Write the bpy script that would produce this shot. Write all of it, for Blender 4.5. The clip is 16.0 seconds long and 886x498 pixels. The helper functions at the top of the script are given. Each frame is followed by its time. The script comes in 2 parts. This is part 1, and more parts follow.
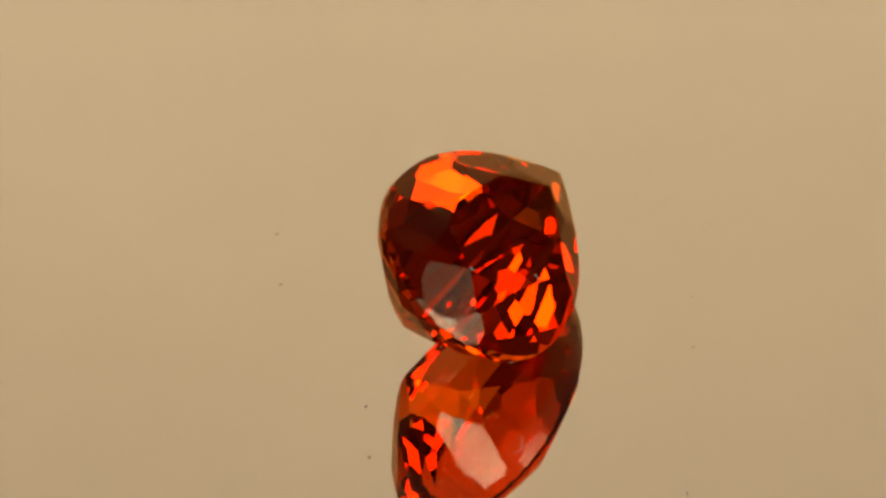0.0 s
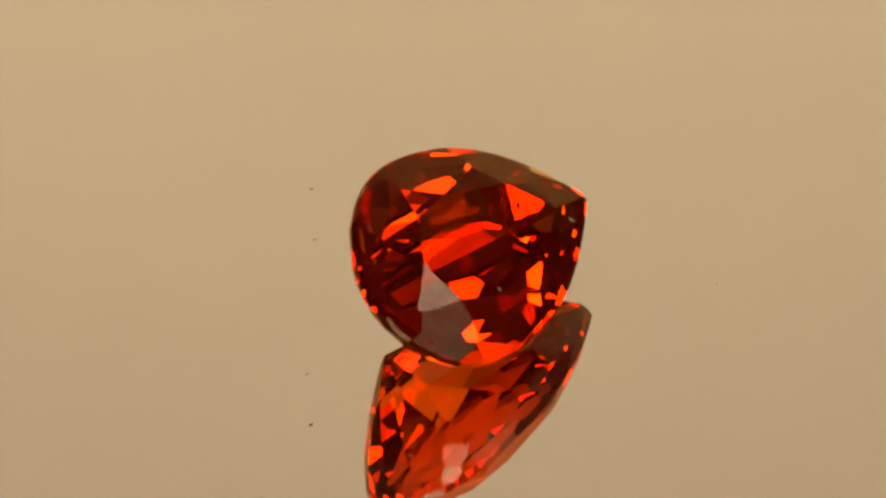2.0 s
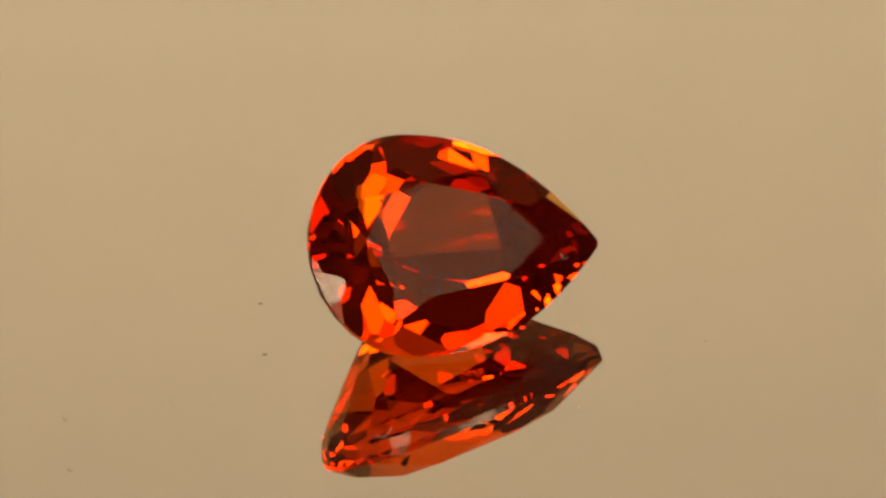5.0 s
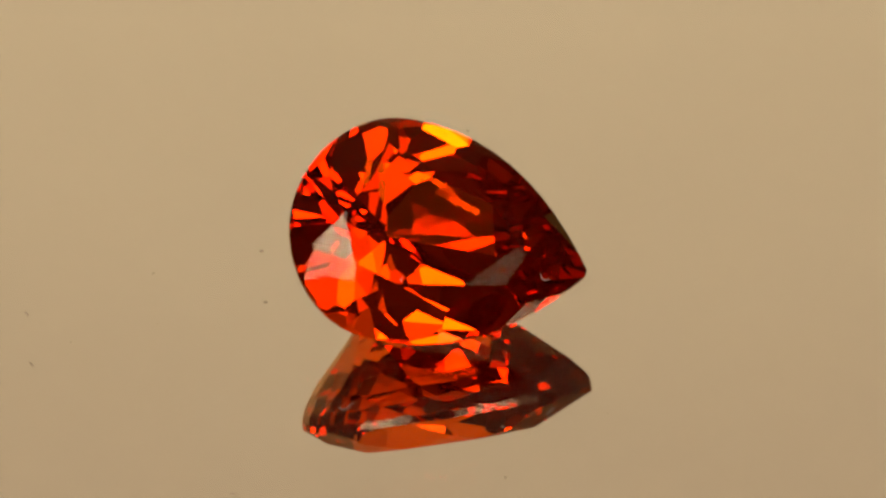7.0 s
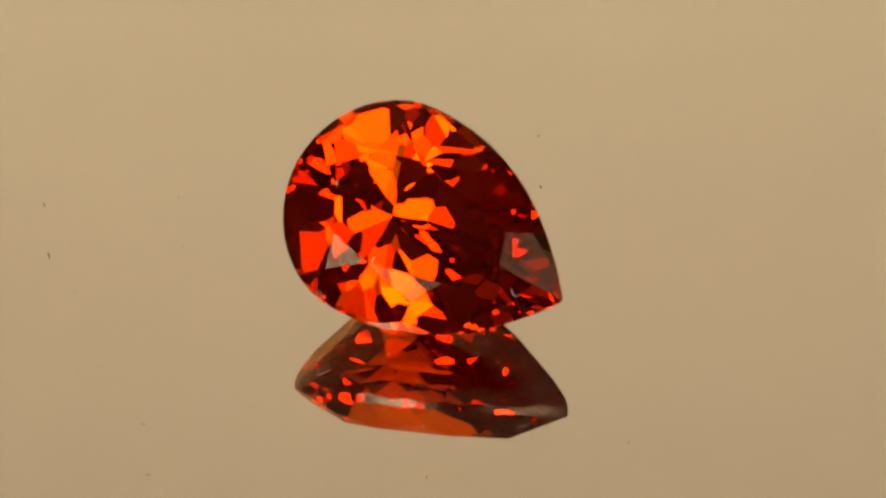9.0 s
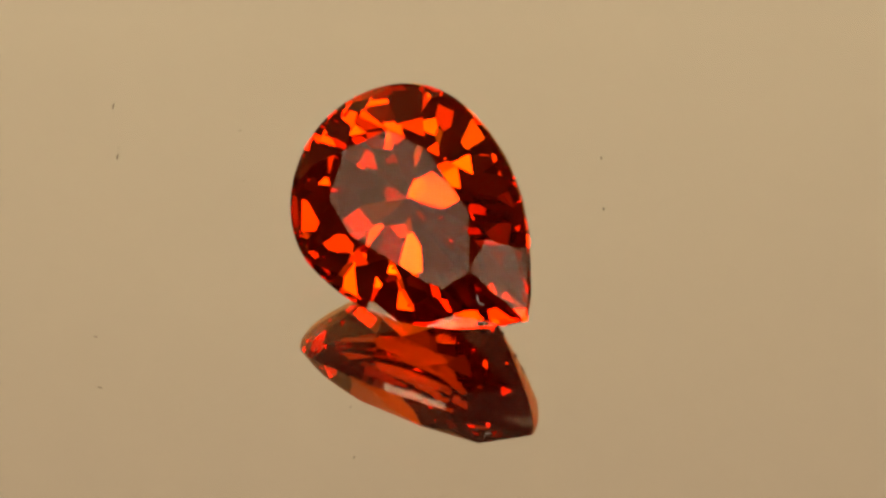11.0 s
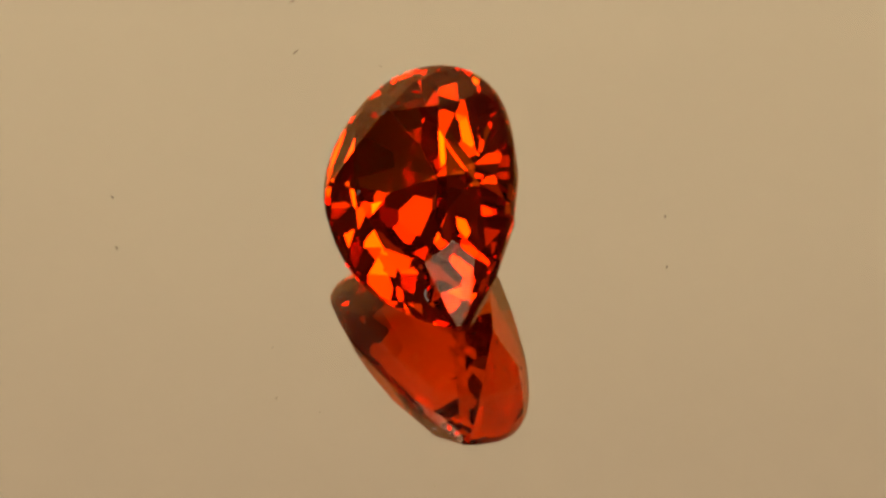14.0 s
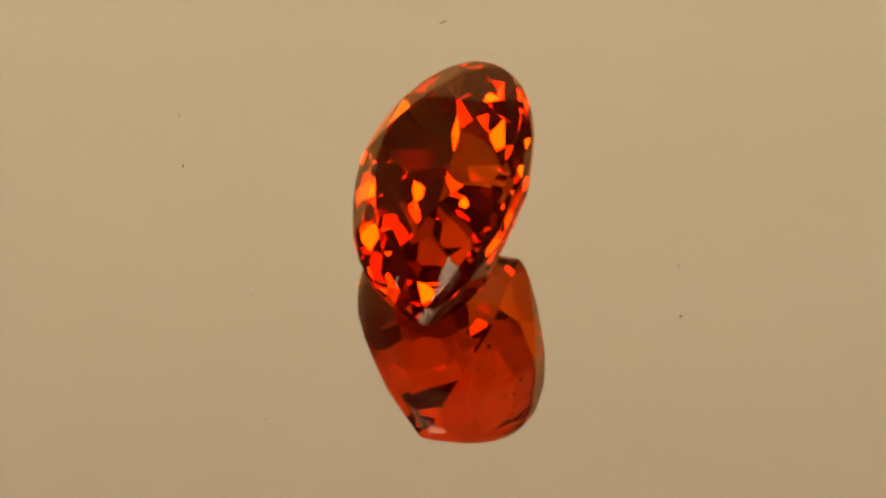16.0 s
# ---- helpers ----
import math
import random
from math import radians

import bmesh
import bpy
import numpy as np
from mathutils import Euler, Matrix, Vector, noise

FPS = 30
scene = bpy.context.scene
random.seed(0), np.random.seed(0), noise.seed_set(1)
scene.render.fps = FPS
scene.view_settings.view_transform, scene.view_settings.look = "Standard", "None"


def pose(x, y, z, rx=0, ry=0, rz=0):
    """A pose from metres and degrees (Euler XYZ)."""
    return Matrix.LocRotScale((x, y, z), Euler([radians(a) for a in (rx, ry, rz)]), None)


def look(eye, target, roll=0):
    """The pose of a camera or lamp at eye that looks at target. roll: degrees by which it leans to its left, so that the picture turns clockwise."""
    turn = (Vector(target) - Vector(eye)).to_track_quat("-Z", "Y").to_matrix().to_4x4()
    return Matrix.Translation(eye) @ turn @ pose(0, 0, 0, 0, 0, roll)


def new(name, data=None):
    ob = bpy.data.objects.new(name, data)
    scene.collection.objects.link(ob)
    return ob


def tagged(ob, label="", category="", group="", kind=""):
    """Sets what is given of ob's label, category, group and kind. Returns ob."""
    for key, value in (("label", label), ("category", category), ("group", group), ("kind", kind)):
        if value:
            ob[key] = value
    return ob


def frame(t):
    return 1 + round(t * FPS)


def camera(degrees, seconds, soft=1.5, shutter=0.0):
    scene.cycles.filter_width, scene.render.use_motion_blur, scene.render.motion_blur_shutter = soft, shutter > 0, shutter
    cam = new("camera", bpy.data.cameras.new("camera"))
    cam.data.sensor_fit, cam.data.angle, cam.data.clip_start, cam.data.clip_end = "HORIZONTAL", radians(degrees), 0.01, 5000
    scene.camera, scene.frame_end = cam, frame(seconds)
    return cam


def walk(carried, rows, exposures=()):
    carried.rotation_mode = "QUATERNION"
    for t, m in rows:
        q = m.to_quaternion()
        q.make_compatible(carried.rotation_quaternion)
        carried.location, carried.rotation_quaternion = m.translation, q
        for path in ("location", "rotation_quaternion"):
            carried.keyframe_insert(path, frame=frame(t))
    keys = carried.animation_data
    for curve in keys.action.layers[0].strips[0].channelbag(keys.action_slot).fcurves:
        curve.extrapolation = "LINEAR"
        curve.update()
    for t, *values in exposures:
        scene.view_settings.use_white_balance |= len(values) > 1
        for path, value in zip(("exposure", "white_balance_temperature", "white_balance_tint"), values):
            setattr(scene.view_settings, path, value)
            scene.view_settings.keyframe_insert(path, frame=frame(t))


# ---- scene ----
# ---------------------------------------------------------------- camera
PX = 2e-5                      # plan unit: 0.02 mm
ELEV, LEAN = 0.76500, -3.2417  # how far the camera looks down (radians), its lean (degrees)
REACH = 20000 * PX             # camera to subject, 0.4 m
RATE = -10.1311                # turntable, degrees a second
SECONDS = 16.0

cam = camera(4.4905, SECONDS, soft=2.7)
RIGHT = Vector((1, 0, 0))
UP = Vector((0, math.sin(ELEV), math.cos(ELEV)))
AHEAD = Vector((0, math.cos(ELEV), -math.sin(ELEV)))
AIM = (-50.23 * RIGHT + 44.13 * UP) * PX
STAND = look(AIM - AHEAD * REACH, AIM, LEAN)
walk(cam, [(0.0, STAND), (SECONDS, STAND)], [(0.0, 0.0), (2.0, -0.01), (7.0, -0.08), (SECONDS, -0.09)])

# ---------------------------------------------------------------- light
world = bpy.data.worlds.new("dim_room")
world.use_nodes = True
world.node_tree.nodes["Background"].inputs[0].default_value = (0.9, 0.75, 0.55, 1)
world.node_tree.nodes["Background"].inputs[1].default_value = 0.06
scene.world = world
LAMP = (1.0, 0.87, 0.75)       # warm tungsten behind diffusers
POWER, SIDE_POWER, BACK_POWER = 10.2, 5.7, 0.245


# ---------------------------------------------------------------- materials
def material(name):
    m = bpy.data.materials.new(name)
    m.use_nodes = True
    nt = m.node_tree
    nt.nodes.clear()
    out = nt.nodes.new("ShaderNodeOutputMaterial")
    return m, nt, out


def mottled(nt, dark, light, scale, detail=6):
    """A colour that varies at two scales between dark and light."""
    co = nt.nodes.new("ShaderNodeTexCoord")
    a = nt.nodes.new("ShaderNodeTexNoise")
    a.inputs["Scale"].default_value, a.inputs["Detail"].default_value = scale, detail
    b = nt.nodes.new("ShaderNodeTexNoise")
    b.inputs["Scale"].default_value, b.inputs["Detail"].default_value = scale * 14, 3
    mix = nt.nodes.new("ShaderNodeMath")
    mix.operation = "MULTIPLY_ADD"
    mix.inputs[1].default_value = 0.35
    ramp = nt.nodes.new("ShaderNodeValToRGB")
    ramp.color_ramp.elements[0].position, ramp.color_ramp.elements[1].position = 0.45, 0.95
    ramp.color_ramp.elements[0].color, ramp.color_ramp.elements[1].color = (*dark, 1), (*light, 1)
    for n in (a, b):
        nt.links.new(co.outputs["Object"], n.inputs["Vector"])
    nt.links.new(b.outputs["Fac"], mix.inputs[0])
    nt.links.new(a.outputs["Fac"], mix.inputs[2])
    nt.links.new(mix.outputs[0], ramp.inputs[0])
    return ramp.outputs[0], b.outputs["Fac"]


def matte(name, dark, light, scale, rough=0.8, bump=0.1, size=0.0005, gloss=0.5):
    m, nt, out = material(name)
    p = nt.nodes.new("ShaderNodeBsdfPrincipled")
    p.inputs["Roughness"].default_value, p.inputs["Specular IOR Level"].default_value = rough, gloss
    col, fine = mottled(nt, dark, light, scale)
    nt.links.new(col, p.inputs["Base Color"])
    bm_ = nt.nodes.new("ShaderNodeBump")
    bm_.inputs["Strength"].default_value, bm_.inputs["Distance"].default_value = bump, size
    nt.links.new(fine, bm_.inputs["Height"])
    nt.links.new(bm_.outputs[0], p.inputs["Normal"])
    nt.links.new(p.outputs[0], out.inputs[0])
    return m


def falloff_paper(name, low, high, z0, z1):
    """Backdrop paper whose colour carries the light's fall-off up its length, turning pinker."""
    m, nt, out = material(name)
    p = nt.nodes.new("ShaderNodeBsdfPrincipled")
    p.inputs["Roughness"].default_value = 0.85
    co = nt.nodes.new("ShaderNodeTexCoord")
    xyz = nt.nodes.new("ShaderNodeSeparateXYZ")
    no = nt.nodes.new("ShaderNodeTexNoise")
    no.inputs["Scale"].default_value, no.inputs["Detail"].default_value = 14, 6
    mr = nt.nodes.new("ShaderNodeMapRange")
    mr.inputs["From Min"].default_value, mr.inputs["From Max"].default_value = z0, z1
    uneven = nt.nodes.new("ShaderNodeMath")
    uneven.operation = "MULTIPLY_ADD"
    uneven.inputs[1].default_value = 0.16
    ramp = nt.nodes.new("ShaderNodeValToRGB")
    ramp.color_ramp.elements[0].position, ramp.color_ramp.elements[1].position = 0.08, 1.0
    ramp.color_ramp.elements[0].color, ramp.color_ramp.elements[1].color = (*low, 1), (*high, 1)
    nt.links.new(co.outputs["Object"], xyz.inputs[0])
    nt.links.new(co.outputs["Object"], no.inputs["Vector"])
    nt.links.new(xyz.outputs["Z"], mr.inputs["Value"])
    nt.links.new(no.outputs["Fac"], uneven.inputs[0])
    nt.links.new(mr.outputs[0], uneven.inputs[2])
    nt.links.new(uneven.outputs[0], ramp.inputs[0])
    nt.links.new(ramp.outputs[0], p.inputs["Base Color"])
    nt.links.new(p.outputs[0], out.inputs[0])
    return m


def gem_material():
    """Clear orange-red stone: colour deepens with each passage and each inner reflection."""
    m, nt, out = material("orange_gem")
    fr = nt.nodes.new("ShaderNodeFresnel")
    fr.inputs["IOR"].default_value = 1.765
    gl = nt.nodes.new("ShaderNodeBsdfGlossy")
    gl.inputs["Color"].default_value = (0.97, 0.49, 0.13, 1)
    gl.inputs["Roughness"].default_value = 0.0
    rf = nt.nodes.new("ShaderNodeBsdfRefraction")
    rf.inputs["IOR"].default_value = 1.765
    rf.inputs["Roughness"].default_value = 0.0
    co = nt.nodes.new("ShaderNodeTexCoord")
    no = nt.nodes.new("ShaderNodeTexNoise")
    no.inputs["Scale"].default_value, no.inputs["Detail"].default_value = 420, 4
    ramp = nt.nodes.new("ShaderNodeValToRGB")
    ramp.color_ramp.elements[0].color = (0.90, 0.26, 0.012, 1)
    ramp.color_ramp.elements[1].color = (0.94, 0.37, 0.022, 1)
    nt.links.new(co.outputs["Object"], no.inputs["Vector"])
    nt.links.new(no.outputs["Fac"], ramp.inputs[0])
    nt.links.new(ramp.outputs[0], rf.inputs["Color"])
    mix = nt.nodes.new("ShaderNodeMixShader")
    # the share that the polish above already reflects is taken off
    less = nt.nodes.new("ShaderNodeMapRange")
    less.inputs["From Min"].default_value, less.inputs["From Max"].default_value = 0.077, 1.0
    nt.links.new(fr.outputs[0], less.inputs["Value"])
    nt.links.new(less.outputs[0], mix.inputs[0])
    nt.links.new(rf.outputs[0], mix.inputs[1])
    nt.links.new(gl.outputs[0], mix.inputs[2])
    # a weak red translucent share stands in for light from deep inner reflections
    red_fill = nt.nodes.new("ShaderNodeBsdfTranslucent")
    red_fill.inputs["Color"].default_value = (0.8, 0.03, 0.012, 1)
    fill_mix = nt.nodes.new("ShaderNodeMixShader")
    fill_mix.inputs[0].default_value = 0.014
    nt.links.new(mix.outputs[0], fill_mix.inputs[1])
    nt.links.new(red_fill.outputs[0], fill_mix.inputs[2])
    nt.links.new(fill_mix.outputs[0], out.inputs[0])
    return m


def sheen_material(name, tint, least, most=0.98, warm=(1.0, 1.0, 1.0)):
    """A thin clear layer: seen straight through, with a sheen of its own that grows at low angles."""
    m, nt, out = material(name)
    lw = nt.nodes.new("ShaderNodeLayerWeight")
    lw.inputs["Blend"].default_value = 0.5
    steep = nt.nodes.new("ShaderNodeMath")
    steep.operation = "POWER"
    steep.inputs[1].default_value = 5.0
    sheen = nt.nodes.new("ShaderNodeMath")
    sheen.operation = "MULTIPLY_ADD"
    sheen.inputs[1].default_value, sheen.inputs[2].default_value = most - least, least
    nt.links.new(lw.outputs["Facing"], steep.inputs[0])
    nt.links.new(steep.outputs[0], sheen.inputs[0])
    clear = nt.nodes.new("ShaderNodeBsdfTransparent")
    clear.inputs["Color"].default_value = (*tint, 1)
    gl = nt.nodes.new("ShaderNodeBsdfGlossy")
    gl.inputs["Color"].default_value = (*warm, 1)
    gl.inputs["Roughness"].default_value = 0.0
    mix = nt.nodes.new("ShaderNodeMixShader")
    nt.links.new(sheen.outputs[0], mix.inputs[0])
    nt.links.new(clear.outputs[0], mix.inputs[1])
    nt.links.new(gl.outputs[0], mix.inputs[2])
    nt.links.new(mix.outputs[0], out.inputs[0])
    return m


def silver_material():
    m, nt, out = material("silvering")
    p = nt.nodes.new("ShaderNodeBsdfPrincipled")
    p.inputs["Metallic"].default_value, p.inputs["Roughness"].default_value = 1.0, 0.0
    col, fine = mottled(nt, (0.885, 0.87, 0.84), (0.91, 0.90, 0.87), 60)
    nt.links.new(col, p.inputs["Base Color"])
    nt.links.new(p.outputs[0], out.inputs[0])
    return m


def glow(name, color, strength):
    """Lit diffuser cloth, brighter towards its middle, where the lamp stands behind it."""
    m, nt, out = material(name)
    e = nt.nodes.new("ShaderNodeEmission")
    e.inputs["Color"].default_value = (*color, 1)
    co = nt.nodes.new("ShaderNodeTexCoord")
    ln = nt.nodes.new("ShaderNodeVectorMath")
    ln.operation = "LENGTH"
    mr = nt.nodes.new("ShaderNodeMapRange")
    mr.inputs["From Min"].default_value, mr.inputs["From Max"].default_value = 0.0, 0.14
    mr.inputs["To Min"].default_value, mr.inputs["To Max"].default_value = strength * 2.5, strength * 0.26
    nt.links.new(co.outputs["Object"], ln.inputs[0])
    nt.links.new(ln.outputs["Value"], mr.inputs["Value"])
    nt.links.new(mr.outputs[0], e.inputs["Strength"])
    nt.links.new(e.outputs[0], out.inputs[0])
    return m


GEM = gem_material()
GLASS = sheen_material("mirror_glass", (0.985, 0.99, 0.98), 0.014)
POLISH = sheen_material("gem_polish", (1.0, 1.0, 1.0), 0.038, 0.40, (0.95, 0.68, 0.48))
SILVER = silver_material()
# the paper's darkening with height is light fall-off put into its colour
PAPER = falloff_paper("beige_paper", (0.77, 0.678, 0.472), (0.42, 0.33, 0.25), 0.28, 0.48)
CARD = matte("brown_card", (0.05, 0.042, 0.034), (0.075, 0.063, 0.05), 9, 0.85, 0.15)
DARK_WALL = matte("dark_floor", (0.035, 0.03, 0.026), (0.06, 0.052, 0.045), 4, 0.9)
TABLE_TOP = matte("grey_table", (0.09, 0.08, 0.07), (0.13, 0.115, 0.10), 12, 0.6)
BLACK = matte("black_plastic", (0.018, 0.018, 0.018), (0.03, 0.03, 0.03), 80, 0.45)
DUST = matte("brown_dust", (0.16, 0.12, 0.08), (0.36, 0.28, 0.2), 9000, 0.9)
LINT_GLINT = matte("pale_lint_glint", (0.35, 0.3, 0.26), (0.5, 0.45, 0.4), 9000, 0.9)
FLAW = matte("dark_flaw", (0.003, 0.0015, 0.001), (0.006, 0.003, 0.002), 9000, 0.9, gloss=0.05)


# ---------------------------------------------------------------- mesh helpers
def part(name, bm, mat, parent=None, label="", smooth=False):
    me = bpy.data.meshes.new(name)
    bm.normal_update()
    bm.to_mesh(me)
    bm.free()
    me.materials.append(mat)
    if smooth:
        for f in me.polygons:
            f.use_smooth = True
    ob = new(name, me)
    ob.parent = parent
    return tagged(ob, label)


def empty(name):
    ob = new(name)
    ob.empty_display_size = 0.005
    return ob


def box(bm, lo, hi, bevel=0.0):
    r = bmesh.ops.create_cube(bm, size=1.0)
    for v in r["verts"]:
        v.co = Vector([lo[i] + (v.co[i] + 0.5) * (hi[i] - lo[i]) for i in range(3)])
    if bevel:
        es = list({e for v in r["verts"] for e in v.link_edges})
        bmesh.ops.bevel(bm, geom=es, offset=bevel, segments=2, affect="EDGES", profile=0.6)
    return bm


def turned(bm, profile, steps=128):
    """A lathe form from (radius, height) pairs; a zero radius closes it."""
    rings = []
    for r, z in profile:
        if r == 0:
            rings.append([bm.verts.new((0, 0, z))])
        else:
            rings.append([bm.verts.new((r * math.cos(2 * math.pi * k / steps), r * math.sin(2 * math.pi * k / steps), z))
                          for k in range(steps)])
    for a, b in zip(rings, rings[1:]):
        for k in range(steps):
            j = (k + 1) % steps
            q = [a[k % len(a)], a[j % len(a)], b[j % len(b)], b[k % len(b)]]
            bm.faces.new(list(dict.fromkeys(q)))
    bmesh.ops.recalc_face_normals(bm, faces=bm.faces)
    return bm


# ---------------------------------------------------------------- the room and its lights
PLATE_R, THICK = 0.075, 61.87 * PX
TABLE_Z = -0.034
BASE_Z = TABLE_Z + 0.0012   # top of the paper on the table


def room():
    """The floor and a plain table that carries the set."""
    bm = box(bmesh.new(), (-2, -2, -0.82), (2, 2, -0.78))
    tagged(part("floor", bm, DARK_WALL), "dark matte studio floor", "floor", kind="structure")
    root = empty("table")
    bm = box(bmesh.new(), (-0.7, -0.6, TABLE_Z - 0.03), (0.7, 0.6, TABLE_Z), 0.003)
    part("tabletop", bm, TABLE_TOP, root, "grey laminate top")
    for x in (-0.66, 0.66):
        for y in (-0.56, 0.56):
            bm = box(bmesh.new(), (x - 0.025, y - 0.025, -0.78), (x + 0.025, y + 0.025, TABLE_Z - 0.03), 0.003)
            part("leg", bm, BLACK, root, "black square leg")
    tagged(root, "grey laminate table that carries the turntable", "table")


def paper_sweep():
    """Paper that rises behind the turntable and arches over it."""
    line = [(-0.446, TABLE_Z + 0.001), (0.02, TABLE_Z + 0.001)]
    for k in range(41):
        a = math.radians(-90 + 165 * k / 40)
        line.append((0.04 + 0.36 * math.cos(a), TABLE_Z + 0.361 + 0.36 * math.sin(a)))
    bm = bmesh.new()
    mid = Vector((0.04, TABLE_Z + 0.361))
    strips = []
    for thick in (0.0, 0.0008):
        for x in (-0.42, 0.42):
            strips.append([bm.verts.new((x, *(Vector(p) + (Vector(p) - mid).normalized() * thick))) for p in line])
    inner, outer = strips[:2], strips[2:]
    for (a, b) in (inner, outer, (inner[0], outer[0]), (inner[1], outer[1])):
        for k in range(len(line) - 1):
            bm.faces.new((a[k], b[k], b[k + 1], a[k + 1]))
    for k in (0, -1):
        bm.faces.new((inner[0][k], inner[1][k], outer[1][k], outer[0][k]))
    bmesh.ops.recalc_face_normals(bm, faces=bm.faces)
    tagged(part("paper_backdrop", bm, PAPER, smooth=True), "beige paper sweep with painted light fall-off, arching up behind and over the turntable", "backdrop", kind="structure")


def softbox(place, w, h, cloth, label):
    """A boxed lamp with a lit cloth front, on a stand that reaches the table."""
    root = empty("softbox")
    aim = look(place, (0, 0, 0))
    bm = bmesh.new()
    front = [bm.verts.new((sx * w / 2, sy * h / 2, 0.0)) for sx, sy in ((-1, -1), (1, -1), (1, 1), (-1, 1))]
    rear = [bm.verts.new((sx * w / 6, sy * h / 6, 0.10)) for sx, sy in ((-1, -1), (1, -1), (1, 1), (-1, 1))]
    for k in range(4):
        bm.faces.new((front[k], front[(k + 1) % 4], rear[(k + 1) % 4], rear[k]))
    bm.faces.new(rear)
    bmesh.ops.recalc_face_normals(bm, faces=bm.faces)
    part("housing", bm, BLACK, root, "black cloth housing").matrix_basis = aim
    bm = box(bmesh.new(), (-w / 2 + 0.004, -h / 2 + 0.004, 0.003), (w / 2 - 0.004, h / 2 - 0.004, 0.005))
    lit(bm, cloth, root, "glowing warm white diffuser cloth", aim)
    back = aim @ Vector((0, 0, 0.09))
    bm = turned(bmesh.new(), [(0, BASE_Z + 0.008), (0.009, BASE_Z + 0.008), (0.008, back.z - 0.002), (0, back.z)], 24)
    part("stand", bm, BLACK, root, "black lamp stand").matrix_basis = pose(back.x, back.y, 0)
    bm = turned(bmesh.new(), [(0, BASE_Z + 0.012), (0.05, BASE_Z + 0.010), (0.055, BASE_Z + 0.006), (0.055, BASE_Z), (0, BASE_Z)], 40)
    part("stand_base", bm, BLACK, root, "round black stand base").matrix_basis = pose(back.x, back.y, 0)
    return tagged(root, label, "lamp", "studio lamps")


def direction(az, el, dist):
    az, el = math.radians(az), math.radians(el)
    return (dist * math.cos(az) * math.cos(el), dist * math.sin(az) * math.cos(el), dist * math.sin(el))


def lit(bm, mat, root, label, aim):
    """A slab whose front, on -z, glows; its sides and back are black."""
    ob = part("diffuser", bm, mat, root, label)
    ob.data.materials.append(BLACK)
    for f in ob.data.polygons:
        f.material_index = 0 if f.normal.z < -0.9 else 1
    ob.matrix_basis = aim
    return ob


def backdrop_fill_lamp(w, h, place, target):
    """An unseen upright strip lamp added to brighten the paper; its housing hides the cloth from the turntable."""
    root = empty("backdrop_fill_lamp")
    aim = look(place, target)
    bm = box(bmesh.new(), (-w / 2 - 0.004, -h / 2 - 0.004, 0.006), (w / 2 + 0.004, h / 2 + 0.004, 0.03), 0.002)
    part("housing", bm, BLACK, root, "black metal housing").matrix_basis = aim
    bm = box(bmesh.new(), (-w / 2, -h / 2, 0.0), (w / 2, h / 2, 0.005))
    lit(bm, STRIP, root, "faintly glowing front of the added strip lamp", aim)
    tube_light = bpy.data.lights.new("strip_light", "AREA")
    tube_light.shape, tube_light.size, tube_light.size_y = "RECTANGLE", w, h
    tube_light.energy, tube_light.color, tube_light.spread = BACK_POWER, LAMP, math.radians(95)
    glow_out = new("strip_light", tube_light)
    glow_out.parent = root
    glow_out.matrix_basis = aim @ pose(0, 0, -0.002)
    q = aim @ Vector((0, -h / 2, 0.018))
    bm = turned(bmesh.new(), [(0, BASE_Z), (0.03, BASE_Z), (0.028, BASE_Z + 0.005), (0.006, BASE_Z + 0.009), (0.006, q.z), (0, q.z)], 32)
    part("foot", bm, BLACK, root, "black lamp foot").matrix_basis = pose(q.x, q.y, 0)
    tagged(root, "unseen upright strip lamp added to brighten the beige paper backdrop", "lamp", "studio lamps")


# Unseen cards added to keep the gem's surroundings dark; no walls are known there.
def card(name, lo, hi):
    tagged(part(name, box(bmesh.new(), lo, hi, 0.0005), CARD), "unseen dark brown card added round the turntable to darken its surroundings", "wall", kind="structure")


STRIP = glow("lit_strip", LAMP, 0.06)
room()
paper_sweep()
card("added_card_left", (-0.433, -0.453, TABLE_Z), (-0.43, 0.413, 0.62))
card("added_card_right", (0.43, -0.453, TABLE_Z), (0.433, 0.413, 0.62))
card("added_card_back", (-0.43, 0.41, TABLE_Z), (0.43, 0.413, 0.62))
card("added_card_front", (-0.43, -0.453, TABLE_Z), (0.43, -0.45, 0.44))
# two unseen fill lamps, added to bring the paper up in brightness
backdrop_fill_lamp(0.10, 0.30, (-0.385, -0.01, 0.33), (-0.12, 0.40, 0.36))
backdrop_fill_lamp(0.10, 0.30, (0.385, -0.01, 0.33), (0.12, 0.40, 0.36))
softbox(direction(-50, 36, 0.40), 0.33, 0.33, glow("dim_cloth", LAMP, SIDE_POWER), "black softbox with warm lit cloth in front of the turntable")
softbox(direction(-131, 33, 0.40), 0.31, 0.29, glow("lit_cloth", LAMP, POWER), "black softbox with warm lit cloth in front of the turntable")


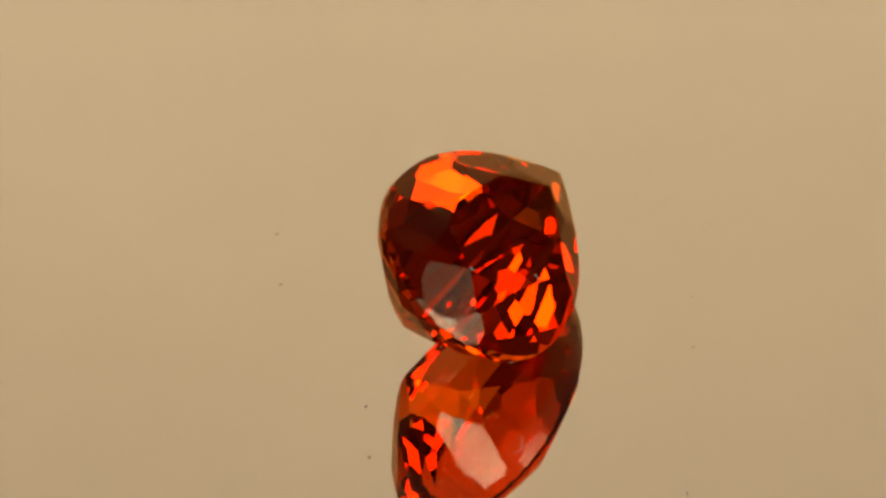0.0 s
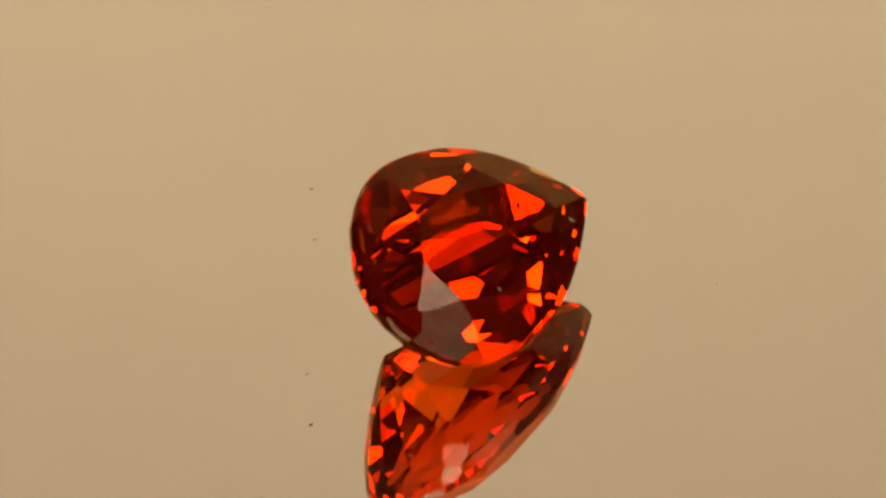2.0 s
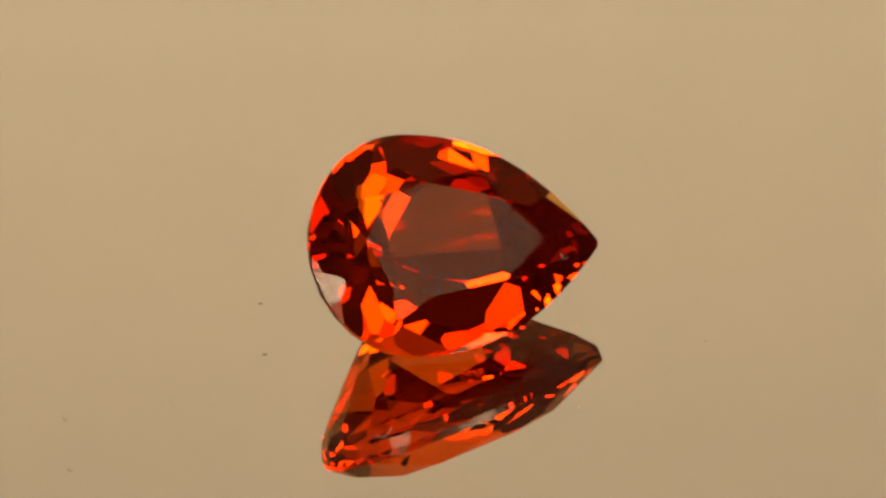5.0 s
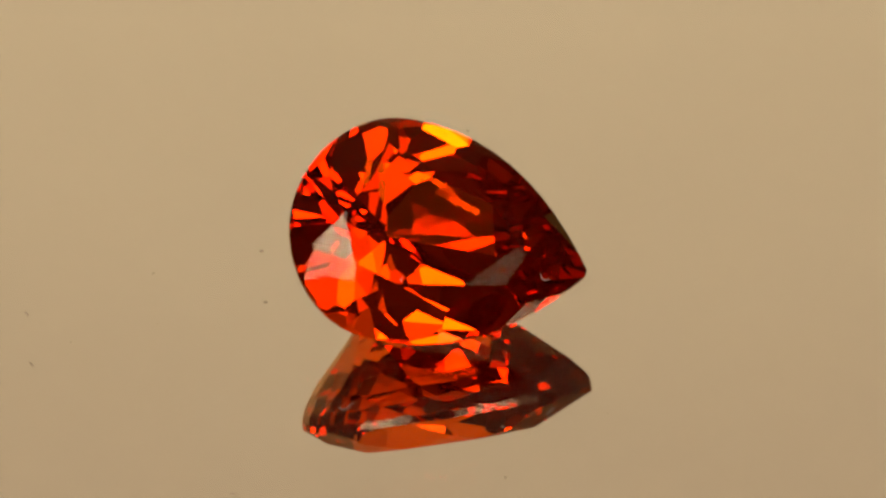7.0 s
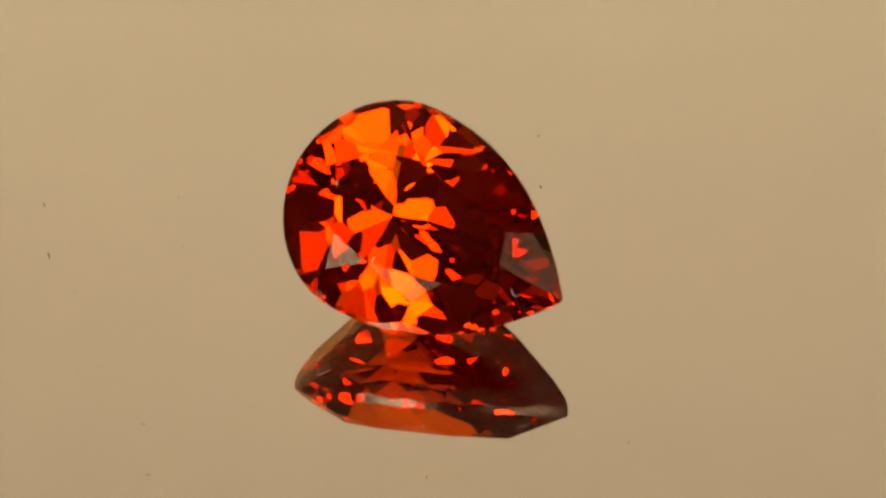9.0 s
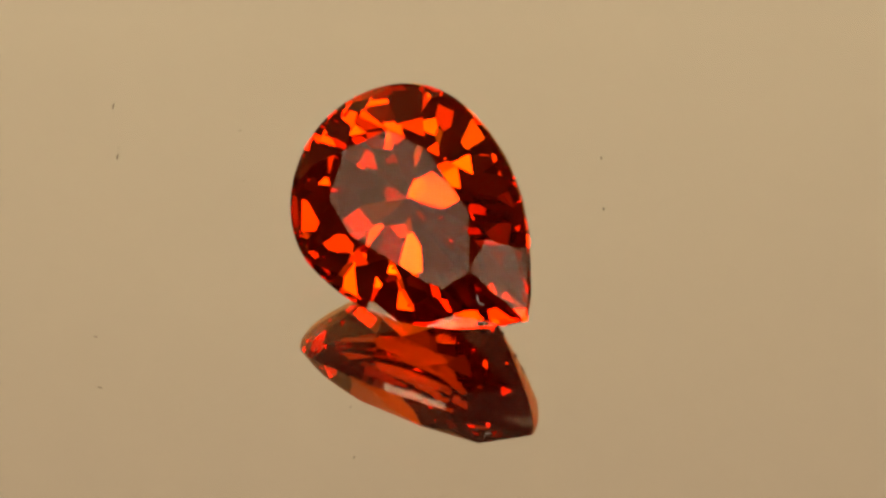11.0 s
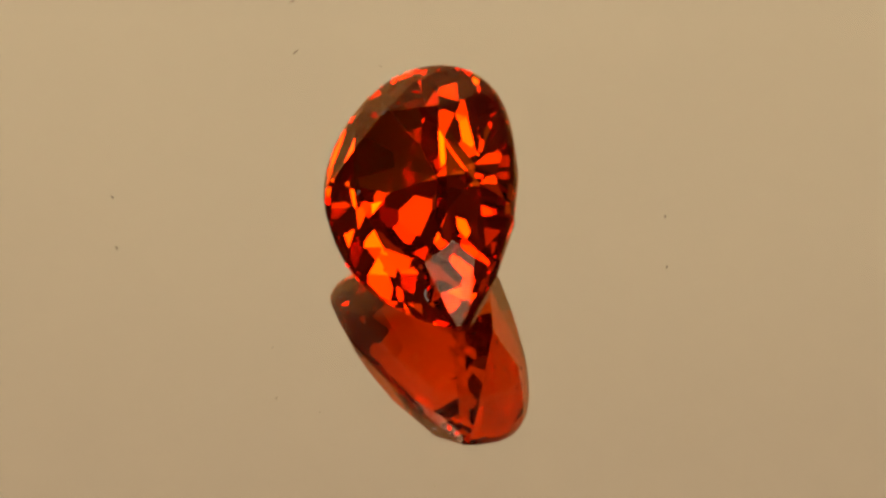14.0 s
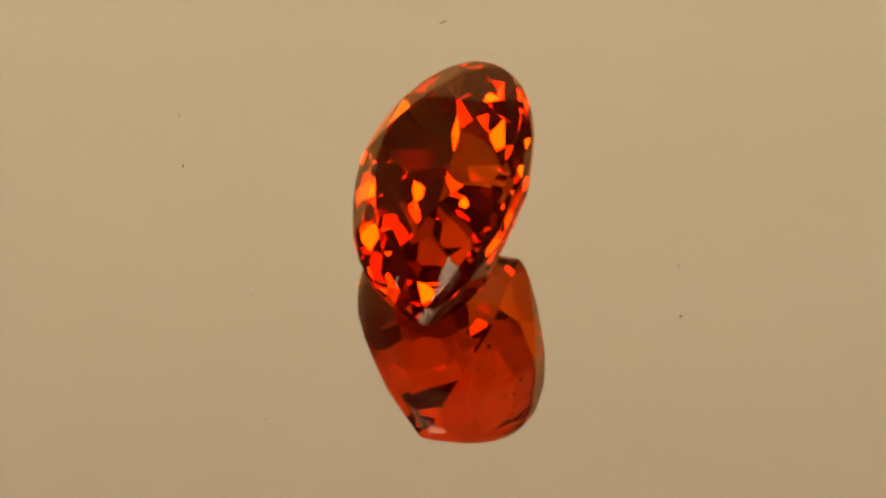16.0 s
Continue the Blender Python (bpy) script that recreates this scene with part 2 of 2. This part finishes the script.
# ---------------------------------------------------------------- turntable
def turntable():
    root = empty("turntable")
    r, t = PLATE_R, THICK
    bm = turned(bmesh.new(), [(0, 0), (r - 0.0004, 0), (r, -0.0004), (r, -t)])
    part("glass_plate", bm, GLASS, root, "clear glass plate of a mirror")
    bm = turned(bmesh.new(), [(0, -t), (r, -t), (r, -t - 0.0006), (0, -t - 0.0006)])
    part("mirror_backing", bm, SILVER, root, "silvered mirror backing")
    z = -t - 0.0006
    bm = turned(bmesh.new(), [(0, z), (0.07, z), (0.072, z - 0.001), (0.072, z - 0.012), (0.068, z - 0.014), (0, z - 0.014)])
    part("platter", bm, BLACK, root, "black plastic platter")
    bm = turned(bmesh.new(), [(0, z - 0.014), (0.03, z - 0.014), (0.034, z - 0.016), (0.06, z - 0.019), (0.061, BASE_Z), (0, BASE_Z)])
    part("foot", bm, BLACK, root, "black plastic foot")
    return tagged(root, "round mirror-topped turntable with a dusty glass surface", "turntable")


# ---------------------------------------------------------------- gemstone
HEAD, HALF, TAIL = 180.5, 198.0, 355.7   # head, half width, tail of the pear outline, in plan units
GIRDLE, TABLE_H, DEPTH = 5.0, 59.0, 210.3
GEM_U = Vector((0.45492, 0.85706, -0.24185))
GEM_V = Vector((-0.63485, 0.50257, 0.58684))
GEM_N = Vector((0.62451, -0.11342, 0.77274))
GEM_AT = Vector((0.18, -146.28, 162.54))


def outline(n):
    """The pear outline, tip on +x, as points round it."""
    half = []
    for k in range(n):
        s = TAIL * (1 - (k / n) ** 1.15)
        half.append((s, HALF * (1 - (s / TAIL) ** 2.332)))
    for k in range(n):
        a = math.pi / 2 * k / n
        half.append((-HEAD * math.sin(a), HALF * math.cos(a) ** 1.052))
    return half + [(-HEAD, 0.0)] + [(x, -y) for x, y in reversed(half[1:])]


RIM = outline(90)


def support(m):
    return max(x * m[0] + y * m[1] for x, y in RIM)


def unit(x, y):
    d = math.hypot(x, y)
    return (x / d, y / d)


def cut(faces, normal, point):
    """Cut a convex solid, a list of corner loops, with a plane and close it."""
    n = Vector(normal).normalized()
    d = n.dot(Vector(point))
    eps = 1e-6
    if max(n.dot(v) - d for f in faces for v in f) < 0.02:
        return faces
    kept, rim = [], []
    for f in faces:
        g = []
        for a, b in zip(f, f[1:] + f[:1]):
            da, db = n.dot(a) - d, n.dot(b) - d
            if da <= eps:
                g.append(a)
            if (da < -eps and db > eps) or (da > eps and db < -eps):
                c = a + (b - a) * (da / (da - db))
                g.append(c)
                rim.append(c)
            elif abs(da) <= eps:
                rim.append(a)
        if len(g) > 2:
            kept.append(g)
    pts = []
    for c in rim:
        if all((c - q).length > 1e-4 for q in pts):
            pts.append(c)
    if len(pts) > 2:
        mid = sum(pts, Vector()) / len(pts)
        ex = (pts[0] - mid).normalized()
        ey = n.cross(ex)
        pts.sort(key=lambda q: math.atan2((q - mid).dot(ey), (q - mid).dot(ex)))
        kept.append(pts)
    return kept


def gem_planes():
    out = []
    rough = random.Random(5)
    # girdle
    ring = outline(11)
    for (x0, y0), (x1, y1) in zip(ring, ring[1:] + ring[:1]):
        dx, dy = x1 - x0, y1 - y0
        if math.hypot(dx, dy) > 1e-6:
            out.append(((-dy, dx, 0), (x0, y0, 0)) if (-dy * x0 + dx * y0) > 0 else ((dy, -dx, 0), (x0, y0, 0)))
    out.append(((1, 0, 0), (TAIL - 5, 0, 0)))
    # table
    out.append(((0, 0, 1), (0, 0, TABLE_H)))
    rise = TABLE_H - GIRDLE
    corners = [((236.3, 0), None), ((160.4, 73.4), (0.52, 0.854)), ((24.1, 101.0), (0.05, 1.0)), ((-52.9, 81.2), (-0.66, 0.75)), ((-91.1, 0), (-1, 0))]
    table = [c[0] for c in corners]
    # crown mains
    for (x, y), m in corners:
        if m is None:
            for s in (1, -1):
                mu, mv = unit(0.80, 0.60 * s)
                out.append(((mu * rise, mv * rise, (TAIL - x) * mu), (x, y, TABLE_H)))
            continue
        m = unit(*m)
        for s in ((1, -1) if y else (1,)):
            run = support(m) - (x * m[0] + y * m[1])
            out.append(((m[0] * rise, m[1] * rise * s, run), (x, y * s, TABLE_H)))
    # stars
    for (x0, y0), (x1, y1) in zip(table, table[1:]):
        m = unit(y0 - y1, x1 - x0)
        m = m if m[0] * x0 + m[1] * y0 > 0 else (-m[0], -m[1])
        for s in (1, -1):
            t = math.tan(math.radians(20.97))
            out.append(((m[0] * t, m[1] * t * s, 1), (x0, y0 * s, TABLE_H)))
    # upper girdle facets
    for a in (44, 52, 66, 80, 98, 114, 128, 144, 156, 171):
        m = (math.cos(math.radians(a)), math.sin(math.radians(a)))
        for s in (1, -1):
            t = math.tan(math.radians(39.64 + rough.uniform(-1.5, 1.5)))
            k = support(m)
            out.append(((m[0] * t, m[1] * t * s, 1), (m[0] * k, m[1] * k * s, GIRDLE)))
    # pavilion mains, meeting at the culet; the one it lies on comes first
    z = Vector((GEM_U.z, GEM_V.z, GEM_N.z))
    lie = (-z.x, -z.y, -z.z)
    out.append((lie, (0, 0, -DEPTH)))
    for azimuth, slope in ((67.6, 0.735), (89.6, 0.661), (-84.6, 0.702), (111.4, 0.740), (-119.0, 0.867),
                           (138.2, 0.877), (-141.4, 0.873), (159.6, 0.811), (-156.0, 0.824), (178.3, 0.806)):
        m = (math.cos(math.radians(azimuth)), math.sin(math.radians(azimuth)))
        out.append(((m[0] * slope, m[1] * slope, -1), (0, 0, -DEPTH + rough.uniform(-3, 3))))
    # four steeper tiers below the girdle, like steps
    for angle, drop, where in ((69.97, -5.0, (37, 46, 56, 66, 77, 89, 101, 113, 125, 137, 150, 163, 176)),
                               (56.85, -13.4, (40, 54, 68, 84, 100, 117, 134, 152, 170)),
                               (47.12, -25.0, (36, 50, 68, 90, 112, 135, 158, 180)),
                               (42.03, -41.48, (26.5, 50.5, 73.5, 95.5, 117.5, 140.5, 163.5))):
        for a in where:
            m = (math.cos(math.radians(a)), math.sin(math.radians(a)))
            r = support(m)
            for s in (1, -1):
                t = math.tan(math.radians(angle + rough.uniform(-1.2, 1.2)))
                out.append(((m[0] * t, m[1] * t * s, -1), (m[0] * r, m[1] * r * s, drop - rough.uniform(0, 2))))
    return out


def tube(bm, points, radius, sides=6):
    rings = []
    for i, p in enumerate(points):
        d = (points[min(i + 1, len(points) - 1)] - points[max(i - 1, 0)]).normalized()
        ex = d.orthogonal().normalized()
        ey = d.cross(ex)
        r = radius * (0.5 if i in (0, len(points) - 1) else 1.0)
        rings.append([bm.verts.new(p + (ex * math.cos(2 * math.pi * k / sides) + ey * math.sin(2 * math.pi * k / sides)) * r) for k in range(sides)])
    for a, b in zip(rings, rings[1:]):
        for k in range(sides):
            bm.faces.new((a[k], a[(k + 1) % sides], b[(k + 1) % sides], b[k]))
    bm.faces.new(rings[0][::-1])
    bm.faces.new(rings[-1])
    return bm


def on_facet(p, n):
    """The point of the stone's surface that lies from p along n."""
    p, n = Vector(p) - 20 * n, n
    reach = []
    for normal, point in gem_planes():
        k = Vector(normal).normalized()
        if k.dot(n) > 1e-4:
            reach.append((k.dot(Vector(point)) - k.dot(p)) / k.dot(n))
    return p + n * min(reach)


def blemishes(root):
    """Dark spots, pale lint and painted glints on the stone, each with its place and the facet's normal."""
    rnd = random.Random(8)
    for x, y, z, nx, ny, nz, r in ((199, 17, -137, 0.24, 0.59, -0.77, 4.4), (205, 60, -102, 0.24, 0.59, -0.77, 3.4), (192, -25, -131, 0.24, -0.59, -0.77, 4.0),
                                   (170, 93, -92, 0.24, 0.59, -0.77, 3.2), (140, 113, -88, 0.24, 0.59, -0.77, 3.6), (174, 116, -72, 0.24, 0.59, -0.77, 3.4),
                                   (193, 103, -71, 0.47, 0.56, -0.69, 2.8), (183, 137, -44, 0.31, 0.78, -0.55, 3.2), (236, 23, -107, 0.47, 0.56, -0.69, 2.8),
                                   (-60, 70, 59, 0, 0, 1, 2.6), (30, 88, 59, 0, 0, 1, 2.0)):
        n = Vector((nx, ny, nz)).normalized()
        ex = n.orthogonal().normalized()
        ey = n.cross(ex)
        at = on_facet((x, y, z), n)
        bm = bmesh.new()
        bmesh.ops.create_icosphere(bm, subdivisions=1, radius=1.0)
        for v in bm.verts:
            k = r * (1 + rnd.uniform(-0.3, 0.3))
            v.co = (at + (ex * v.co.x * 1.2 + ey * v.co.y) * k + n * (v.co.z * 0.4 * r + 0.3 * r)) * PX
        part("dark_spot", bm, FLAW, root, "tiny dark spot on the facet")
    # the first two are lint, the two on the table facet painted glints
    for x, y, z, nx, ny, nz, length in ((-50, -173, -38, -0.30, -0.84, -0.46, 34), (278, -28, 33, 0.42, -0.31, 0.85, 22), (-87, -2, 59, 0, 0, 1, 10), (33, -92, 59, 0, 0, 1, 9)):
        n = Vector((nx, ny, nz)).normalized()
        ex = n.orthogonal().normalized()
        ey = n.cross(ex)
        at = on_facet((x, y, z), n)
        w = rnd.uniform(0, 6.28)
        line = []
        for k in range(9):
            u = (k / 8 - 0.5) * length
            off = 0.22 * length * math.sin(k / 8 * 4.2)
            line.append((at + ex * (u * math.cos(w) - off * math.sin(w)) + ey * (u * math.sin(w) + off * math.cos(w)) + n * 1.0) * PX)
        part("lint_glint", tube(bmesh.new(), line, 0.5 * PX), LINT_GLINT, root, "pale fibre for lint and painted glints on the stone")


def gemstone():
    c = [Vector((x, y, z)) for x in (-500, 500) for y in (-500, 500) for z in (-500, 500)]
    faces = [[c[i] for i in f] for f in ((0, 1, 3, 2), (4, 6, 7, 5), (0, 4, 5, 1), (2, 3, 7, 6), (0, 2, 6, 4), (1, 5, 7, 3))]
    for normal, point in gem_planes():
        faces = cut(faces, normal, point)
    root = empty("gemstone")
    mid = Vector((0, 0, -40))
    skin = [[c[i] for i in f] for f in ((0, 1, 3, 2), (4, 6, 7, 5), (0, 4, 5, 1), (2, 3, 7, 6), (0, 2, 6, 4), (1, 5, 7, 3))]
    for normal, point in gem_planes():
        skin = cut(skin, normal, Vector(point) + Vector(normal).normalized() * 0.3)
    bm = bmesh.new()
    for loop in skin:
        bm.faces.new([bm.verts.new(v * PX) for v in loop])
    for f in bm.faces:
        f.normal_update()
        if f.normal.dot(f.calc_center_median() - mid * PX) < 0:
            f.normal_flip()
    part("polish", bm, POLISH, root, "clear mirror-bright polish over the facets")
    groups = {"table_facet": [], "crown": [], "girdle": [], "pavilion": []}
    for f in faces:
        nrm = (f[1] - f[0]).cross(f[2] - f[0]).normalized()
        fc = sum(f, Vector()) / len(f)
        loop = f
        if nrm.dot(fc - mid) < 0:
            loop, nrm = f[::-1], -nrm
        kind = "table_facet" if nrm.z > 0.999 else "crown" if nrm.z > 0.05 else "pavilion" if nrm.z < -0.05 else "girdle"
        groups[kind].append(loop)
    for kind, loops in groups.items():
        bm = bmesh.new()
        for loop in loops:
            bm.faces.new([bm.verts.new(v * PX) for v in loop])
        part(kind, bm, GEM, root, {"table_facet": "flat polished table facet", "crown": "faceted crown of the stone",
                                   "girdle": "thin faceted girdle", "pavilion": "stepped faceted pavilion"}[kind])
    blemishes(root)
    return tagged(root, "pear-cut transparent orange-red gemstone lying tilted on a mirror", "gemstone")


GEM_REST = Matrix((
    (GEM_U.x, GEM_V.x, GEM_N.x, GEM_AT.x * PX),
    (GEM_U.y, GEM_V.y, GEM_N.y, GEM_AT.y * PX),
    (GEM_U.z, GEM_V.z, GEM_N.z, (GEM_AT.z + 0.4) * PX),
    (0, 0, 0, 1)))


# ---------------------------------------------------------------- dust
DUST_AT = [(-343, 125, 4.5, 2, 20), (426, 87, 3, 1.5, 70), (319, 263, 2.5, 1.8, 0), (-200, -324, 6, 3, 60), (-225, -520, 4.5, 1.3, -50),
           (-218, -761, 9, 2, 15), (-119, -714, 2.5, 1.8, 0), (348, -584, 6, 2, 80), (383, -94, 3.5, 2, 10)]


def dust_speck(x, y, a, b, turn):
    rnd = random.Random(int(x * 7 + y))
    bm = bmesh.new()
    bmesh.ops.create_icosphere(bm, subdivisions=2, radius=1.0)
    for v in bm.verts:
        k = 1 + 0.35 * rnd.uniform(-1, 1)
        v.co = Vector((v.co.x * a * k, v.co.y * b * k, (v.co.z + 0.8) * b * 0.6)) * PX * 0.85
    ob = part("dust_speck", bm, DUST)
    return tagged(ob, "tiny dark dust speck lying on the mirror", "dust", "dust on the mirror"), pose(x * PX, y * PX, 0, 0, 0, turn)


TURNTABLE = turntable()
GEMSTONE = gemstone()
SPECKS = [dust_speck(*d) for d in DUST_AT]


def motions():
    times = [float(k) for k in range(17)]
    for ob, rest in [(TURNTABLE, Matrix()), (GEMSTONE, GEM_REST)] + SPECKS:
        walk(ob, [(t, pose(0, 0, 0, 0, 0, RATE * t) @ rest) for t in times])


motions()
